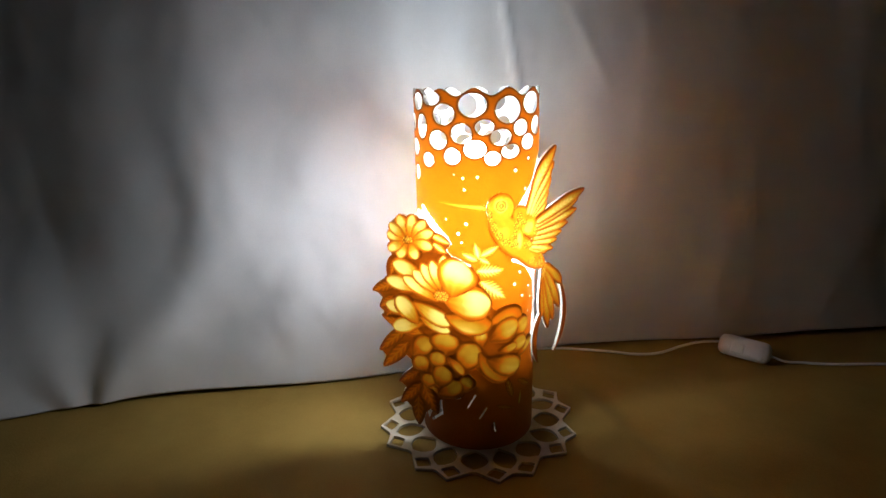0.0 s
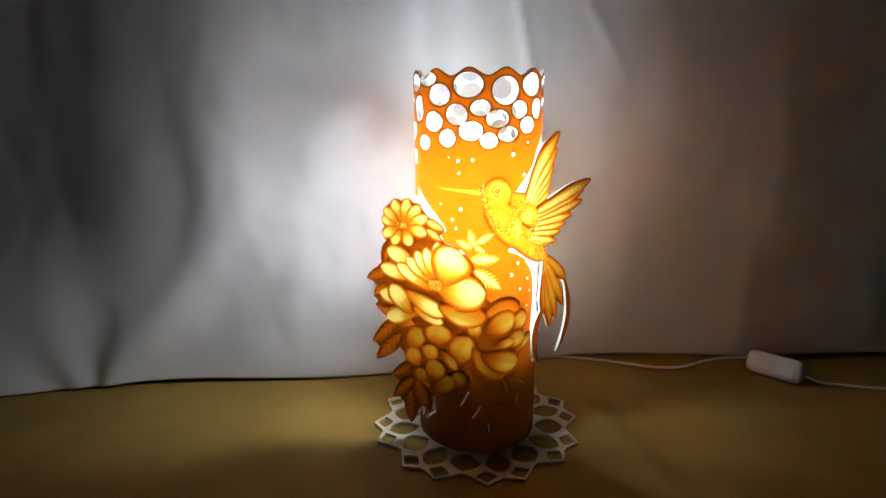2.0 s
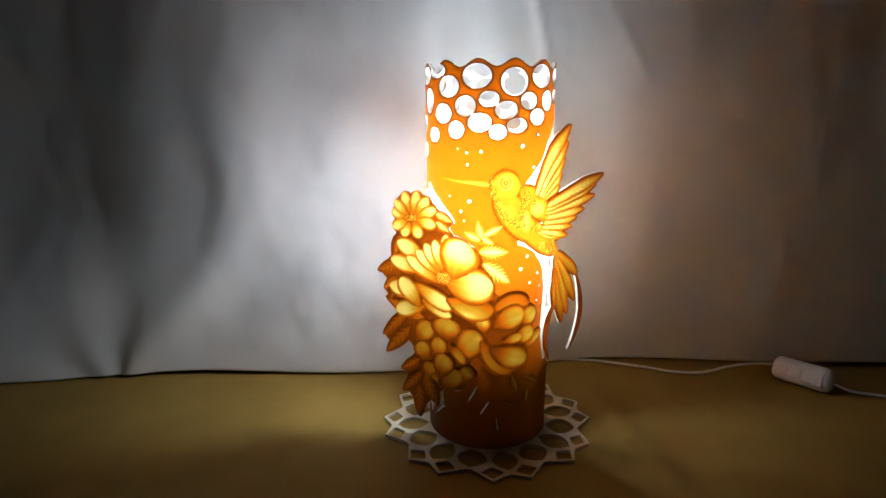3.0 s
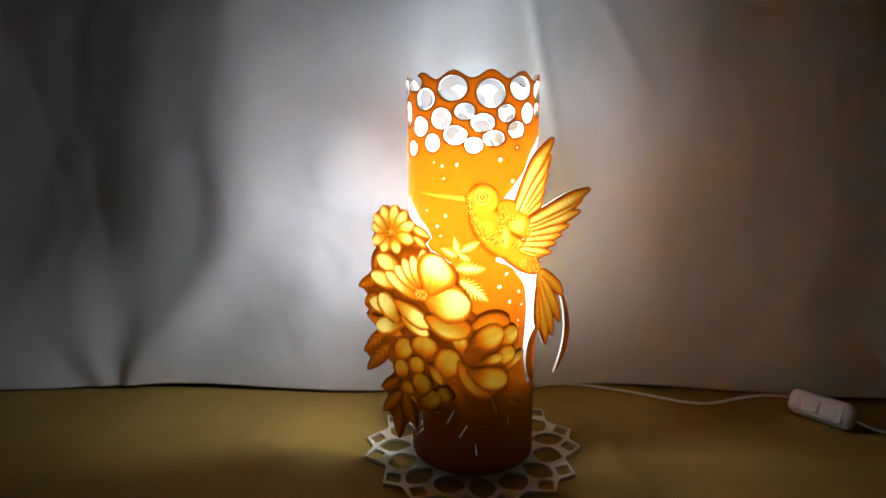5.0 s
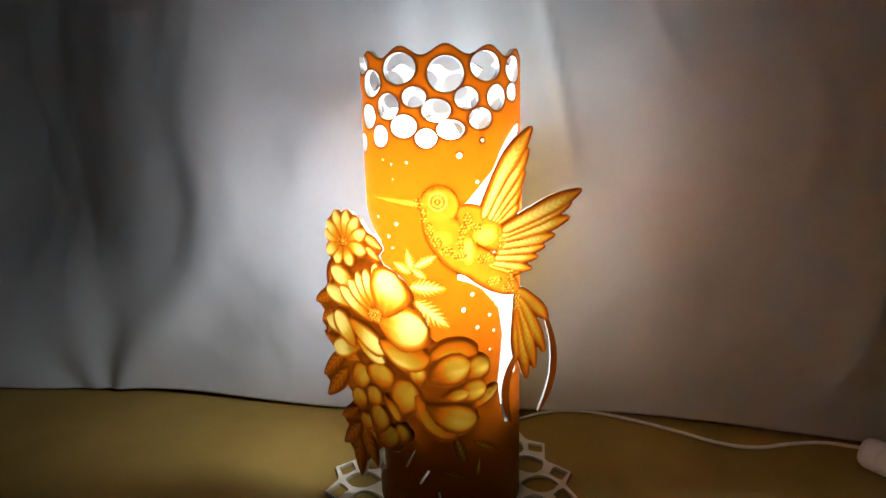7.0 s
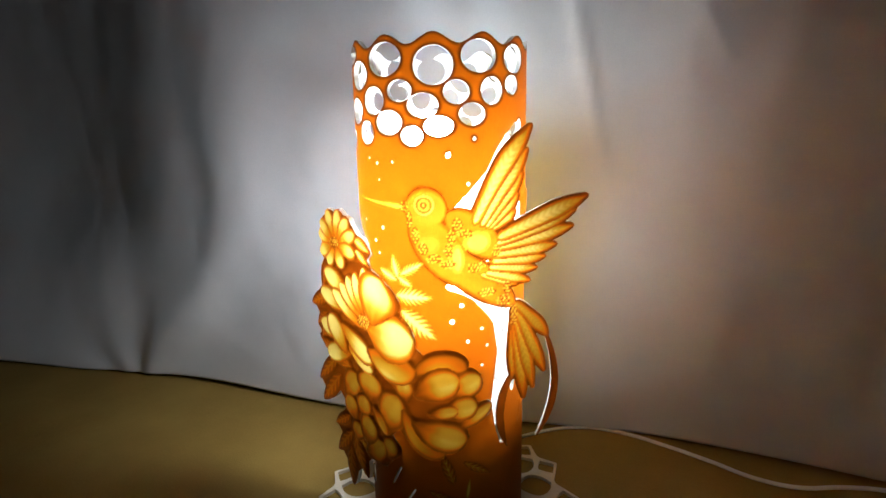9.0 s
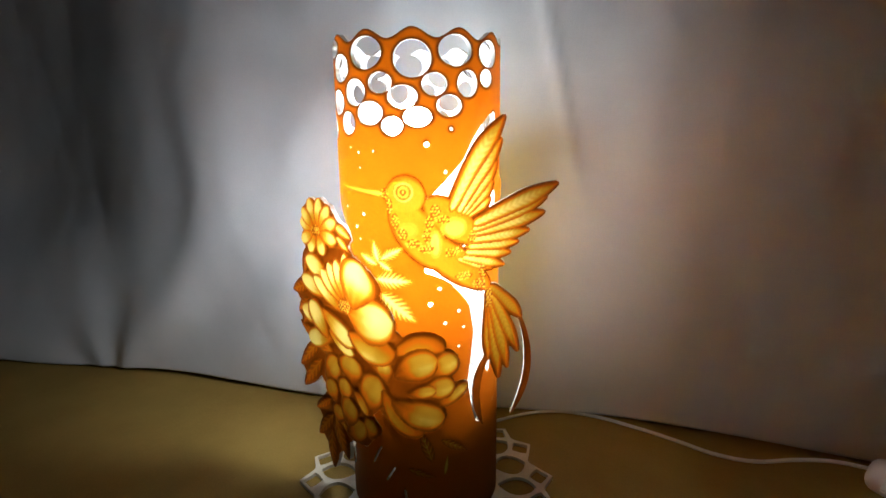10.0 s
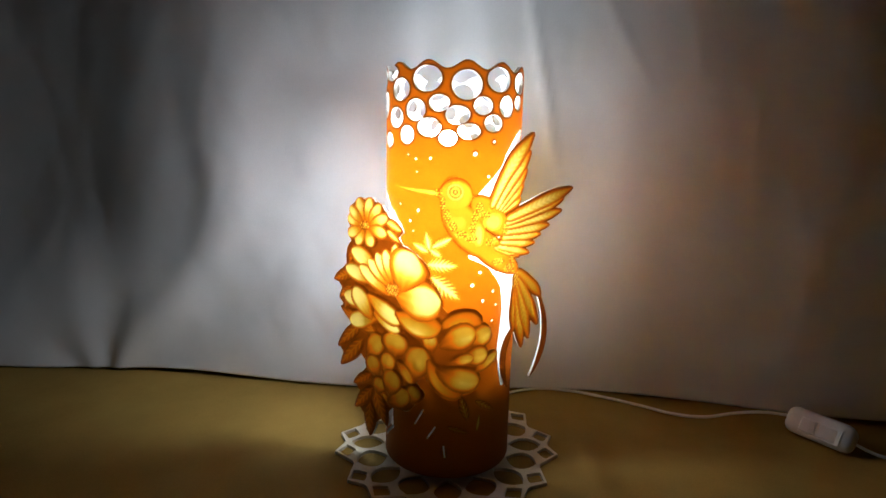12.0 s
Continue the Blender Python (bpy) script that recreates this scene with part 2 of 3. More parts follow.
def blade(name, row, shape, lift, dome, light, look_of, relief=True, margin=0.0011, edge=0.5, way="over"):
    """Lays one petal, leaf or feather on the wall; later ones lie over earlier ones."""
    xs, zs, u, ln, hw = spine(row)
    pad = hw + 0.006
    i0, i1 = np.searchsorted(GS[:, 0], [xs.min() - pad, xs.max() + pad])
    j0, j1 = np.searchsorted(GZ[0], [zs.min() - pad, zs.max() + pad])
    box = (slice(max(i0, 0), i1), slice(max(j0, 0), j1))
    S, Z = GS[box], GZ[box]
    if S.size == 0:
        return
    d2 = (S[..., None] - xs) ** 2 + (Z[..., None] - zs) ** 2
    k = d2.argmin(-1)
    tx, tz = np.gradient(xs), np.gradient(zs)
    tl = np.hypot(tx, tz)
    ax = ((S - xs[k]) * tx[k] + (Z - zs[k]) * tz[k]) / tl[k]
    side = (-(S - xs[k]) * tz[k] + (Z - zs[k]) * tx[k]) / tl[k]
    uu = u[k] + ax / ln
    w = SHAPES[shape](uu) * hw
    over = np.maximum(np.maximum(uu - 1, -uu) * ln, 0)
    inside = w - np.abs(side) - over
    v = np.clip(side / np.maximum(w, 1e-5), -1, 1)
    win = inside > 0
    joined = own[box] == (pieces.index(name) if name in pieces else -1)
    if name:
        if name not in ("bird/body", "relief_ground") or name not in pieces:
            pieces.append(name)
        own[box][win] = pieces.index(name) if name in ("bird/body", "relief_ground") else len(pieces) - 1
    h = lift + dome * np.sqrt(np.clip(1 - v ** 2, 0, 1)) * smoothstep(-0.1, 0.5, uu)
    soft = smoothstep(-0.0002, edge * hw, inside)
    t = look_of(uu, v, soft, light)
    if way == "join":        # grows together with what is there
        t, h = np.maximum(t, np.where(joined, thin[box], 0)), np.maximum(h, np.where(joined, high[box], 0))
    high[box][win] = h[win]
    thin[box][win] = t[win]
    if relief:
        cover[box] = np.maximum(cover[box], inside + margin)


# Relief shading put into the petal's tone: dark base and edge, lighter tip.
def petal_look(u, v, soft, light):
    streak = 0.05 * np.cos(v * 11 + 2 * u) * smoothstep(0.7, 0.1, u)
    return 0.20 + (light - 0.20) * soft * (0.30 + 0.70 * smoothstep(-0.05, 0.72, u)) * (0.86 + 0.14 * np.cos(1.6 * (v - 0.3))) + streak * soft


# Concentric shading put into the tone: dark base, lighter crest, dark edge.
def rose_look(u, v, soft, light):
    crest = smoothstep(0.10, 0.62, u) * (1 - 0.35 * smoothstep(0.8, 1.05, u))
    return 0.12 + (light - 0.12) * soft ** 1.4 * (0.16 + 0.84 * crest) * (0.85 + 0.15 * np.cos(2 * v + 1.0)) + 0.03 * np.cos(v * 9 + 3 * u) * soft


# Shading of a curled petal put into the tone: one side darker.
def curl_shade_look(u, v, soft, light):
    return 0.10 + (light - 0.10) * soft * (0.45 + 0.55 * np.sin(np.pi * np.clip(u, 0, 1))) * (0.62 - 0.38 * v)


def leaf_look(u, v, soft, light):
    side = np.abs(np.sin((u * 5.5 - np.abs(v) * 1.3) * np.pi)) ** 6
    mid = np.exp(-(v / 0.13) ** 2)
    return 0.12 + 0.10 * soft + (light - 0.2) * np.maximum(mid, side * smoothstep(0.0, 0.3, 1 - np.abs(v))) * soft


def bright_leaf_look(u, v, soft, light):
    side = np.abs(np.sin((u * 8 - np.abs(v) * 1.6) * np.pi)) ** 3
    return light - 0.58 * side * smoothstep(0.12, 0.45, np.abs(v)) - 0.25 * (1 - soft)


def feather_look(u, v, soft, light):
    barb = 0.05 * np.cos((u * 26 - np.abs(v) * 2.5) * np.pi)
    return 0.20 + (light - 0.20) * soft * (0.80 + 0.20 * np.cos(v * 2.2)) * (1 - 0.42 * smoothstep(0.6, 1.0, u)) + barb * soft


def plain_look(u, v, soft, light):
    return light * (0.55 + 0.45 * soft) + 0 * u


def dark_look(u, v, soft, light):
    return light * soft + 0.05


FLOWER_A = [
    (-62.5, 208.0, -68.5, 227.0, 9.6, 0.0), (-59.5, 208.0, -55.5, 228.0, 9.6, 0.0), (-57.5, 207.5, -44.5, 223.0, 9.6, 0.0),
    (-56.5, 206.0, -37.5, 214.0, 9.0, 0.0), (-57.0, 204.0, -38.5, 200.0, 9.6, 0.0), (-59.0, 202.5, -54.0, 188.5, 10.1, 0.0),
    (-62.5, 202.5, -70.5, 189.0, 9.6, 0.0), (-64.5, 204.0, -80.0, 195.5, 8.6, 0.0), (-65.0, 206.0, -80.5, 210.5, 8.6, 0.0),
    (-64.0, 207.0, -77.5, 219.5, 8.0, 0.0)]
FLOWER_B = [
    (-48.0, 172.0, -76.0, 184.0, 12.0, 0.0), (-52.0, 160.0, -83.0, 168.0, 11.0, 0.0), (-56.0, 142.0, -85.0, 144.0, 12.0, 1.0),
    (-50.0, 128.0, -79.0, 121.0, 12.0, -1.0),
    (-54.5, 128.0, -73.5, 152.0, 13.8, 0.0), (-36.0, 152.0, -66.5, 171.5, 9.6, 0.0), (-35.5, 159.0, -57.0, 178.0, 9.1, 0.0),
    (-35.0, 161.5, -48.5, 184.5, 8.5, 0.0), (-32.5, 162.5, -39.5, 188.0, 8.0, 0.0), (-29.0, 163.0, -29.0, 193.5, 9.0, -1.1),
    (-51.5, 134.0, -24.0, 123.5, 8.2, -1.1), (-57.5, 148.5, -22.5, 131.0, 12.0, -1.6), (-27.5, 139.0, 12.0, 134.0, 16.0, -3.7),
    (-27.0, 153.0, 11.5, 153.5, 23.4, -1.6), (-21.5, 158.0, -11.0, 189.0, 26.3, 1.6)]
FLOWER_C = [
    (5.0, 110.5, 1.5, 127.0, 10.1, 0.0), (37.5, 94.5, 60.0, 108.0, 7.0, 0.0), (2.5, 104.5, 29.0, 76.5, 11.7, -4.8),
    (10.0, 130.0, 43.5, 135.0, 10.5, 6.3), (33.0, 118.0, 52.0, 129.0, 13.3, 0.0), (28.0, 106.0, 50.0, 110.0, 12.3, 0.0),
    (11.5, 116.0, 38.5, 128.5, 16.4, 1.6), (9.0, 97.5, 43.0, 87.0, 16.0, -2.1), (19.5, 104.5, 37.5, 107.5, 6.9, 0.0)]
FLOWER_D = [
    (-60.0, 94.5, -44.0, 114.5, 14.6, 0.0), (-29.0, 100.0, -29.5, 121.0, 21.8, 0.0), (-18.5, 86.0, -2.0, 113.5, 18.0, -1.1),
    (-47.5, 79.0, -56.5, 95.0, 12.9, 0.0), (-48.0, 63.5, -44.5, 78.0, 11.3, 0.0), (-12.5, 65.0, -8.0, 80.5, 10.9, 0.0),
    (-37.0, 58.0, -15.5, 74.5, 12.9, -1.7), (-37.0, 84.0, -36.5, 102.0, 12.7, 0.0), (-35.5, 66.0, -30.0, 88.0, 15.6, 0.0),
    (-26.5, 97.5, -12.0, 82.5, 7.1, 1.1)]
LEAVES_EDGE = [
    (-72.9, 188.4, -79.1, 171.5, 7.5, 0.0), (-75.1, 164.3, -97.6, 155.5, 10.8, 0.0), (-77.5, 152.3, -91.3, 139.5, 8.3, 0.0),
    (-48.9, 116.1, -89.8, 131.7, 14.2, 0.0), (-66.6, 121.2, -94.2, 95.6, 10.8, 0.0), (-64.6, 108.1, -91.1, 79.1, 12.5, 0.0),
    (-55.4, 79.0, -75.7, 65.4, 8.3, 0.0), (-53.4, 67.3, -74.7, 43.6, 10.8, 0.0), (-56.9, 54.2, -57.4, 21.6, 12.5, 0.0),
    (-51.6, 65.7, -38.2, 36.7, 14.2, 0.0), (-69.6, 152.5, -86.1, 130.3, 8.3, 0.0)]
LEAVES_WALL = [
    (1.7, 191.7, -1.7, 206.2, 7.1, 0.0), (3.0, 193.9, 19.2, 202.7, 7.1, 0.0), (0.8, 190.3, -13.3, 196.7, 7.1, 0.0),
    (1.7, 192.6, 11.6, 187.2, 6.2, 0.0), (-0.6, 181.1, 24.3, 180.6, 11.7, 0.0), (2.9, 171.7, 26.1, 154.1, 14.2, 0.0),
    (-40.3, 211.3, -23.1, 203.8, 6.7, 0.0), (-38.3, 203.4, -26.5, 195.5, 5.8, 0.0)]
SPRIGS = [
    (-10.3, 45.3, -0.7, 63.4, 2.1, 0.0), (0.9, 35.3, 9.3, 49.1, 2.1, 0.0), (16.9, 19.3, 15.1, 34.1, 5.0, 0.0),
    (34.9, 53.5, 26.8, 77.6, 7.5, 0.0), (40.8, 69.8, 60.1, 57.4, 5.8, 0.0), (17.4, 48.8, 37.0, 41.8, 5.0, 0.0),
    (-51.4, 71.9, -31.4, 54.4, 5.8, 0.0), (43.2, 42.8, 45.2, 57.1, 2.5, 0.0)]
WING_UP = [
    (60.9, 221.0, 75.1, 231.7, 6.2, 0.0), (59.2, 222.0, 76.7, 242.1, 7.1, 0.0), (57.3, 223.1, 79.1, 254.1, 7.5, 0.0),
    (54.1, 224.2, 81.5, 267.6, 8.3, 0.0), (49.5, 226.2, 83.5, 281.1, 10.0, 1.2)]
WING_LOW = [
    (53.5, 193.8, 76.6, 186.0, 5.4, 0.0), (57.2, 194.2, 84.1, 188.8, 6.2, 0.0), (59.7, 197.4, 88.1, 196.7, 6.7, 0.0),
    (60.8, 200.9, 93.1, 203.7, 7.1, 0.0), (61.8, 204.7, 99.6, 211.0, 7.5, 0.0), (63.3, 209.0, 109.2, 222.3, 8.3, 0.0),
    (64.8, 212.0, 110.3, 231.6, 8.3, 0.0), (65.7, 215.5, 117.1, 240.2, 9.2, 0.0)]
TAIL = [
    (75.1, 169.3, 73.7, 123.6, 5.8, 0.0), (75.0, 170.2, 81.2, 110.5, 7.5, 0.0), (75.0, 171.1, 86.9, 117.7, 7.1, 0.0),
    (75.5, 172.0, 93.9, 129.1, 7.1, 0.0), (75.9, 173.8, 95.6, 152.6, 7.5, 0.8)]
STREAM = [(74.5, 128.0, 71.0, 75.5, 5.6, -6.4), (95.0, 153.0, 89.5, 83.0, 4.6, 8.3)]
BIRD_BODY = [
    (23.0, 228.0, 72.0, 174.0, 33.0, 2.5), (4.2, 235.8, -34.0, 239.3, 4.2, 0.0), (9.2, 234.2, 32.8, 233.8, 23.3, 0.8),
    (51.7, 194.9, 76.0, 169.2, 12.5, 0.0)]
SLITS = [(39.5, 233.0, 87.0, 281.0, 6.0, 0.0), (33.5, 187.6, 53.0, 177.0, 3.8, 1.0), (53.0, 177.2, 65.0, 162.5, 6.0, 0.6), (66.6, 163.0, 70.3, 142.0, 9.0, 0.0), (70.3, 143.0, 67.0, 121.0, 9.0, 0.0),
         (66.0, 123.0, 63.6, 106.0, 6.4, 0.0), (63.4, 107.0, 69.6, 78.0, 4.6, -0.6),
         (-56.0, 232.0, -27.0, 208.0, 5.0, 0.0), (-38.0, 57.0, -28.5, 54.0, 1.7, 0.0), (-38.0, 57.0, -36.0, 34.0, 2.4, 0.0), (-36.0, 35.0, -50.0, 22.0, 2.6, 0.0),
         (-9.0, 47.5, -2.0, 61.0, 1.5, 0.0), (2.0, 37.0, 8.3, 47.5, 1.5, 0.0), (16.6, 22.0, 15.4, 31.5, 1.4, 0.0)]
DOTS = [
    (34.4, 265.0, 34.4, 264.6, 3.8, 0.0), (-11.3, 260.4, -11.3, 260.0, 2.1, 0.0), (0.6, 261.3, 0.5, 260.9, 2.1, 0.0),
    (45.9, 248.3, 46.0, 247.9, 2.9, 0.0), (49.8, 273.8, 49.8, 273.4, 2.9, 0.0), (-18.8, 263.3, -18.8, 262.8, 1.7, 0.0),
    (-10.4, 250.9, -10.5, 250.5, 1.7, 0.0), (-26.9, 225.3, -26.9, 224.9, 2.1, 0.0), (-8.9, 222.0, -8.9, 221.6, 2.9, 0.0),
    (-16.1, 213.4, -16.1, 213.0, 2.9, 0.0), (-13.1, 205.9, -13.1, 205.4, 2.1, 0.0), (41.3, 175.4, 41.3, 175.0, 3.3, 0.0),
    (35.1, 165.4, 35.1, 165.0, 3.8, 0.0), (44.6, 152.2, 44.6, 151.7, 3.3, 0.0), (54.1, 159.3, 54.1, 158.8, 2.9, 0.0),
    (57.6, 147.6, 57.6, 147.2, 2.5, 0.0), (54.0, 135.0, 54.0, 134.5, 2.5, 0.0)]


def oval(name, s, z, a, b, light, lift, ring=0.0):
    i0, i1 = np.searchsorted(GS[:, 0], [(s - a) / 1000, (s + a) / 1000])
    j0, j1 = np.searchsorted(GZ[0], [(z - b) / 1000, (z + b) / 1000])
    box = (slice(max(i0 - 1, 0), i1 + 1), slice(max(j0 - 1, 0), j1 + 1))
    q = np.hypot((GS[box] * 1000 - s) / a, (GZ[box] * 1000 - z) / b)
    win = (q < 1) & (q > ring)
    if name:
        pieces.append(name)
        own[box][win] = len(pieces) - 1
    thin[box][win] = light
    high[box][win] += lift


def beads(area, gap, size, seed, light=0.98, ground=0.36):
    """Small drilled beads side by side over ovals (s, z, half width, half height)."""
    rnd = random.Random(seed)
    for s, z, a, b in area:
        oval(None, s, z, a, b, ground, 0.0)
    for s, z, a, b in area:
        for i in range(int(-a / gap) - 1, int(a / gap) + 2):
            for j in range(int(-b / gap) - 1, int(b / gap) + 2):
                x, y = gap * (i + 0.5 * (j % 2)) + rnd.uniform(-0.25, 0.25), gap * 0.87 * j + rnd.uniform(-0.25, 0.25)
                if (x / a) ** 2 + (y / b) ** 2 < 1:
                    oval(None, s + x, z + y, size, size, light - 0.12 * rnd.random(), 0.0002)


for row in ((-62, 222, -62, 186, 30, 0), (-70, 165, 8, 150, 52, 0), (-68, 135, 5, 120, 44, 0), (-58, 185, -18, 165, 40, 0), (-62, 95, -8, 85, 52, 0), (-52, 68, -12, 62, 18, 0), (2, 112, 48, 112, 46, 0), (8, 92, 44, 88, 22, 0), (-60, 115, 0, 108, 30, 0), (-74, 192, -64, 152, 26, 0)):
    blade("relief_ground", row, "oval", 0.0, 0.0003, 0.18, plain_look)
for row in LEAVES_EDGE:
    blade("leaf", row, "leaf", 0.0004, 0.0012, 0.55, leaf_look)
for row in SPRIGS:
    blade("sprig", row, "leaf", 0.0, 0.0006, 0.9 if row[4] > 3 else 1.0, leaf_look if row[4] > 3 else plain_look, relief=False)
for row in LEAVES_WALL[-2:]:
    blade("leaf", row, "leaf", 0.0002, 0.0006, 0.95, bright_leaf_look)
for row in LEAVES_WALL[:-2]:
    blade("leaf", row, "leaf", 0.0002, 0.0005, 0.95, bright_leaf_look, relief=False)


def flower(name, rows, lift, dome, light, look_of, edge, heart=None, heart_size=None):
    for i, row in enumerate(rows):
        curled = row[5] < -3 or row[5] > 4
        blade(name + "/petal", row[:4] + (row[4] * 1.38, row[5]), "petal", lift + 0.00008 * i, dome, light, curl_shade_look if curled else look_of, edge=edge)
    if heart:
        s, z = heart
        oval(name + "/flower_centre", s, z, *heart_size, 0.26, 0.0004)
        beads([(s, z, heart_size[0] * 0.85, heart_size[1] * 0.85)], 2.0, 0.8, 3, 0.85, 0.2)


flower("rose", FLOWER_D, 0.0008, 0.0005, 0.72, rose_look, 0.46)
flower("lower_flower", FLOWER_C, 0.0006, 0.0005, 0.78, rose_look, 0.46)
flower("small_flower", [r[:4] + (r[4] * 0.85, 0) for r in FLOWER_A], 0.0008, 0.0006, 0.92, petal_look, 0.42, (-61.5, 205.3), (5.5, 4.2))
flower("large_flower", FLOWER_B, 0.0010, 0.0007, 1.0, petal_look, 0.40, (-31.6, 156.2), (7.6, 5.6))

# the bird
for row in STREAM:
    blade("bird/tail_streamer", row, "strip", 0.0, 0.0005, 0.14, dark_look, margin=0.0)
for row, light in (((33.0, 232.0, 66.0, 205.0, 20.0, 0.0), 0.52), ((24.0, 212.0, 74.5, 173.5, 20.0, 0.0), 0.53), ((13.0, 230.0, 45.0, 190.0, 25.0, 0.0), 0.54), ((8.4, 234.5, 32.8, 234.5, 24.0, 0.0), 0.57)):
    blade("bird/body", row, "oval", 0.0006, 0.0008, light, plain_look, edge=0.22, way="join")
blade("bird/beak", BIRD_BODY[1], "beak", 0.0004, 0.0005, 0.74, plain_look, relief=False)
for s_, z_, a, b, light in ((21.7, 213.4, 7.0, 5.5, 0.60), (21.7, 213.4, 4.5, 3.5, 0.64), (50.6, 214.0, 9.0, 7.0, 0.66), (50.6, 214.0, 6.5, 5.0, 0.78), (38.3, 204.6, 4.4, 9.0, 0.64), (38.3, 204.6, 2.8, 7.0, 0.78)):
    oval(None, s_, z_, a, b, light, 0.0002)
for row in TAIL:
    blade("bird/tail_feather", row[:4] + (row[4] * 1.3, row[5]), "feather", 0.0002, 0.0008, 0.66, feather_look, edge=0.5)
for row in WING_LOW:
    blade("bird/wing_feather", row[:4] + (row[4] * 1.3, row[5]), "feather", 0.0004, 0.0009, 0.88, feather_look, edge=0.40)
for row in WING_UP:
    blade("bird/wing_feather", row[:4] + (row[4] * 1.3, row[5]), "feather", 0.0004, 0.0009, 0.88, feather_look, edge=0.40)
beads([(7.6, 236.0, 2.6, 3.6), (10.9, 228.3, 2.2, 5.0), (14.3, 218.8, 2.4, 5.4), (18.8, 211.0, 3.0, 3.8), (25.2, 205.4, 4.4, 2.6), (33.0, 201.9, 4.6, 2.4)], 2.1, 0.85, 5, 0.80, 0.17)
beads([(38.6, 224.9, 3.2, 4.2), (35.2, 218.4, 2.6, 4.4), (33.6, 210.0, 2.3, 4.4), (43.6, 219.8, 4.4, 2.4)], 2.1, 0.85, 6, 0.80, 0.17)
beads([(48.6, 198.8, 4.2, 3.0), (57.0, 200.9, 5.0, 2.4), (63.0, 207.0, 2.6, 3.6)], 2.1, 0.85, 8, 0.80, 0.17)
beads([(57.0, 182.6, 6.5, 2.2), (68.0, 176.2, 4.2, 3.6), (74.0, 167.0, 2.6, 7.0), (70.7, 184.0, 2.6, 4.0)], 2.1, 0.85, 7, 0.84, 0.17)
pieces.append("bird/eye")
for a, light in ((5.9, 0.80), (4.5, 0.36), (3.5, 0.76), (1.9, 0.24), (0.9, 0.8)):
    oval(None, 20.0, 237.0, a, a * 1.02, light, 0.0002)
own[np.hypot(GS * 1000 - 20.0, GZ * 1000 - 237.0) < 5.9] = len(pieces) - 1

# close the small gaps inside the flower cluster


def spread(field, n, grow):
    f = field.copy()
    for _ in range(n):
        g = f.copy()
        op = np.maximum if grow else np.minimum
        g[1:] = op(g[1:], f[:-1]); g[:-1] = op(g[:-1], f[1:])
        g[:, 1:] = op(g[:, 1:], f[:, :-1]); g[:, :-1] = op(g[:, :-1], f[:, 1:])
        f = g
    return f


solid = (cover > 0).astype(float)
flower_side = GS < 0.030
filled = spread(spread(solid, 7, True), 7, False) > 0.5
GROUND_ID = pieces.index("relief_ground")
bare = filled & flower_side & (own == 0)
own[bare] = GROUND_ID
thin[bare] = 0.18
rim = (cover > 0) & (own == 0)
own[rim] = GROUND_ID
thin[rim] = np.where(GS[rim] > 0.03, 0.10, 0.05)
relief = filled & flower_side | (cover > 0)
field = np.where(relief & (cover <= 0), 0.002, cover)
lapped = field + 0.0004 * ((GS > R * LEFT) & (GS < R * RIGHT))

# worn tools leave soft steps between the pieces
for _ in range(5):
    p = np.pad(high, 1, mode="edge")
    high = (p[1:-1, 1:-1] * 2 + p[:-2, 1:-1] + p[2:, 1:-1] + p[1:-1, :-2] + p[1:-1, 2:]) / 6

# holes, slits and the scalloped rim of the pipe
BUBBLES = [(-42, 323.5, 19, 11), (-3, 318, 23, 18.5), (28, 313.7, 22.6, 21), (55.4, 318.5, 22, 17.7), (83.3, 318, 19, 16),
           (-28.8, 311, 20, 16.5), (7, 300.8, 15.6, 12.2), (41.3, 299.4, 15.3, 13.2), (64, 300, 15, 15.7), (81, 303.6, 12.5, 10.8)]
BUBBLES += [(-55.5, 301, 14, 20), (-35, 290.7, 18, 15.4), (-12.8, 296, 17.2, 15.8), (21.3, 292.6, 18.2, 13.4), (-47, 274, 14, 12),
            (-21.2, 278, 14, 13.8), (-1.1, 283.6, 18.4, 14), (14.2, 276, 13.4, 11.2), (30.5, 281, 17.2, 11.4), (50.8, 287.3, 16, 12.8), (-67, 261.6, 10, 13)]
BUBBLES += [(-62, 321, 17, 14), (-70, 283, 15, 15), (-75, 304, 13, 14)]
BUBBLES += [(f + 163, z, w, h) for f, z, w, h in BUBBLES[:20] if not -68 < f < -22] + [(-88, 318, 18, 16), (-94, 298, 14, 13), (-86, 280, 13, 11), (-108, 305, 15, 14)]
DOT_HOLES = [(s, z, w) for s, z, _, _, w, _ in DOTS]


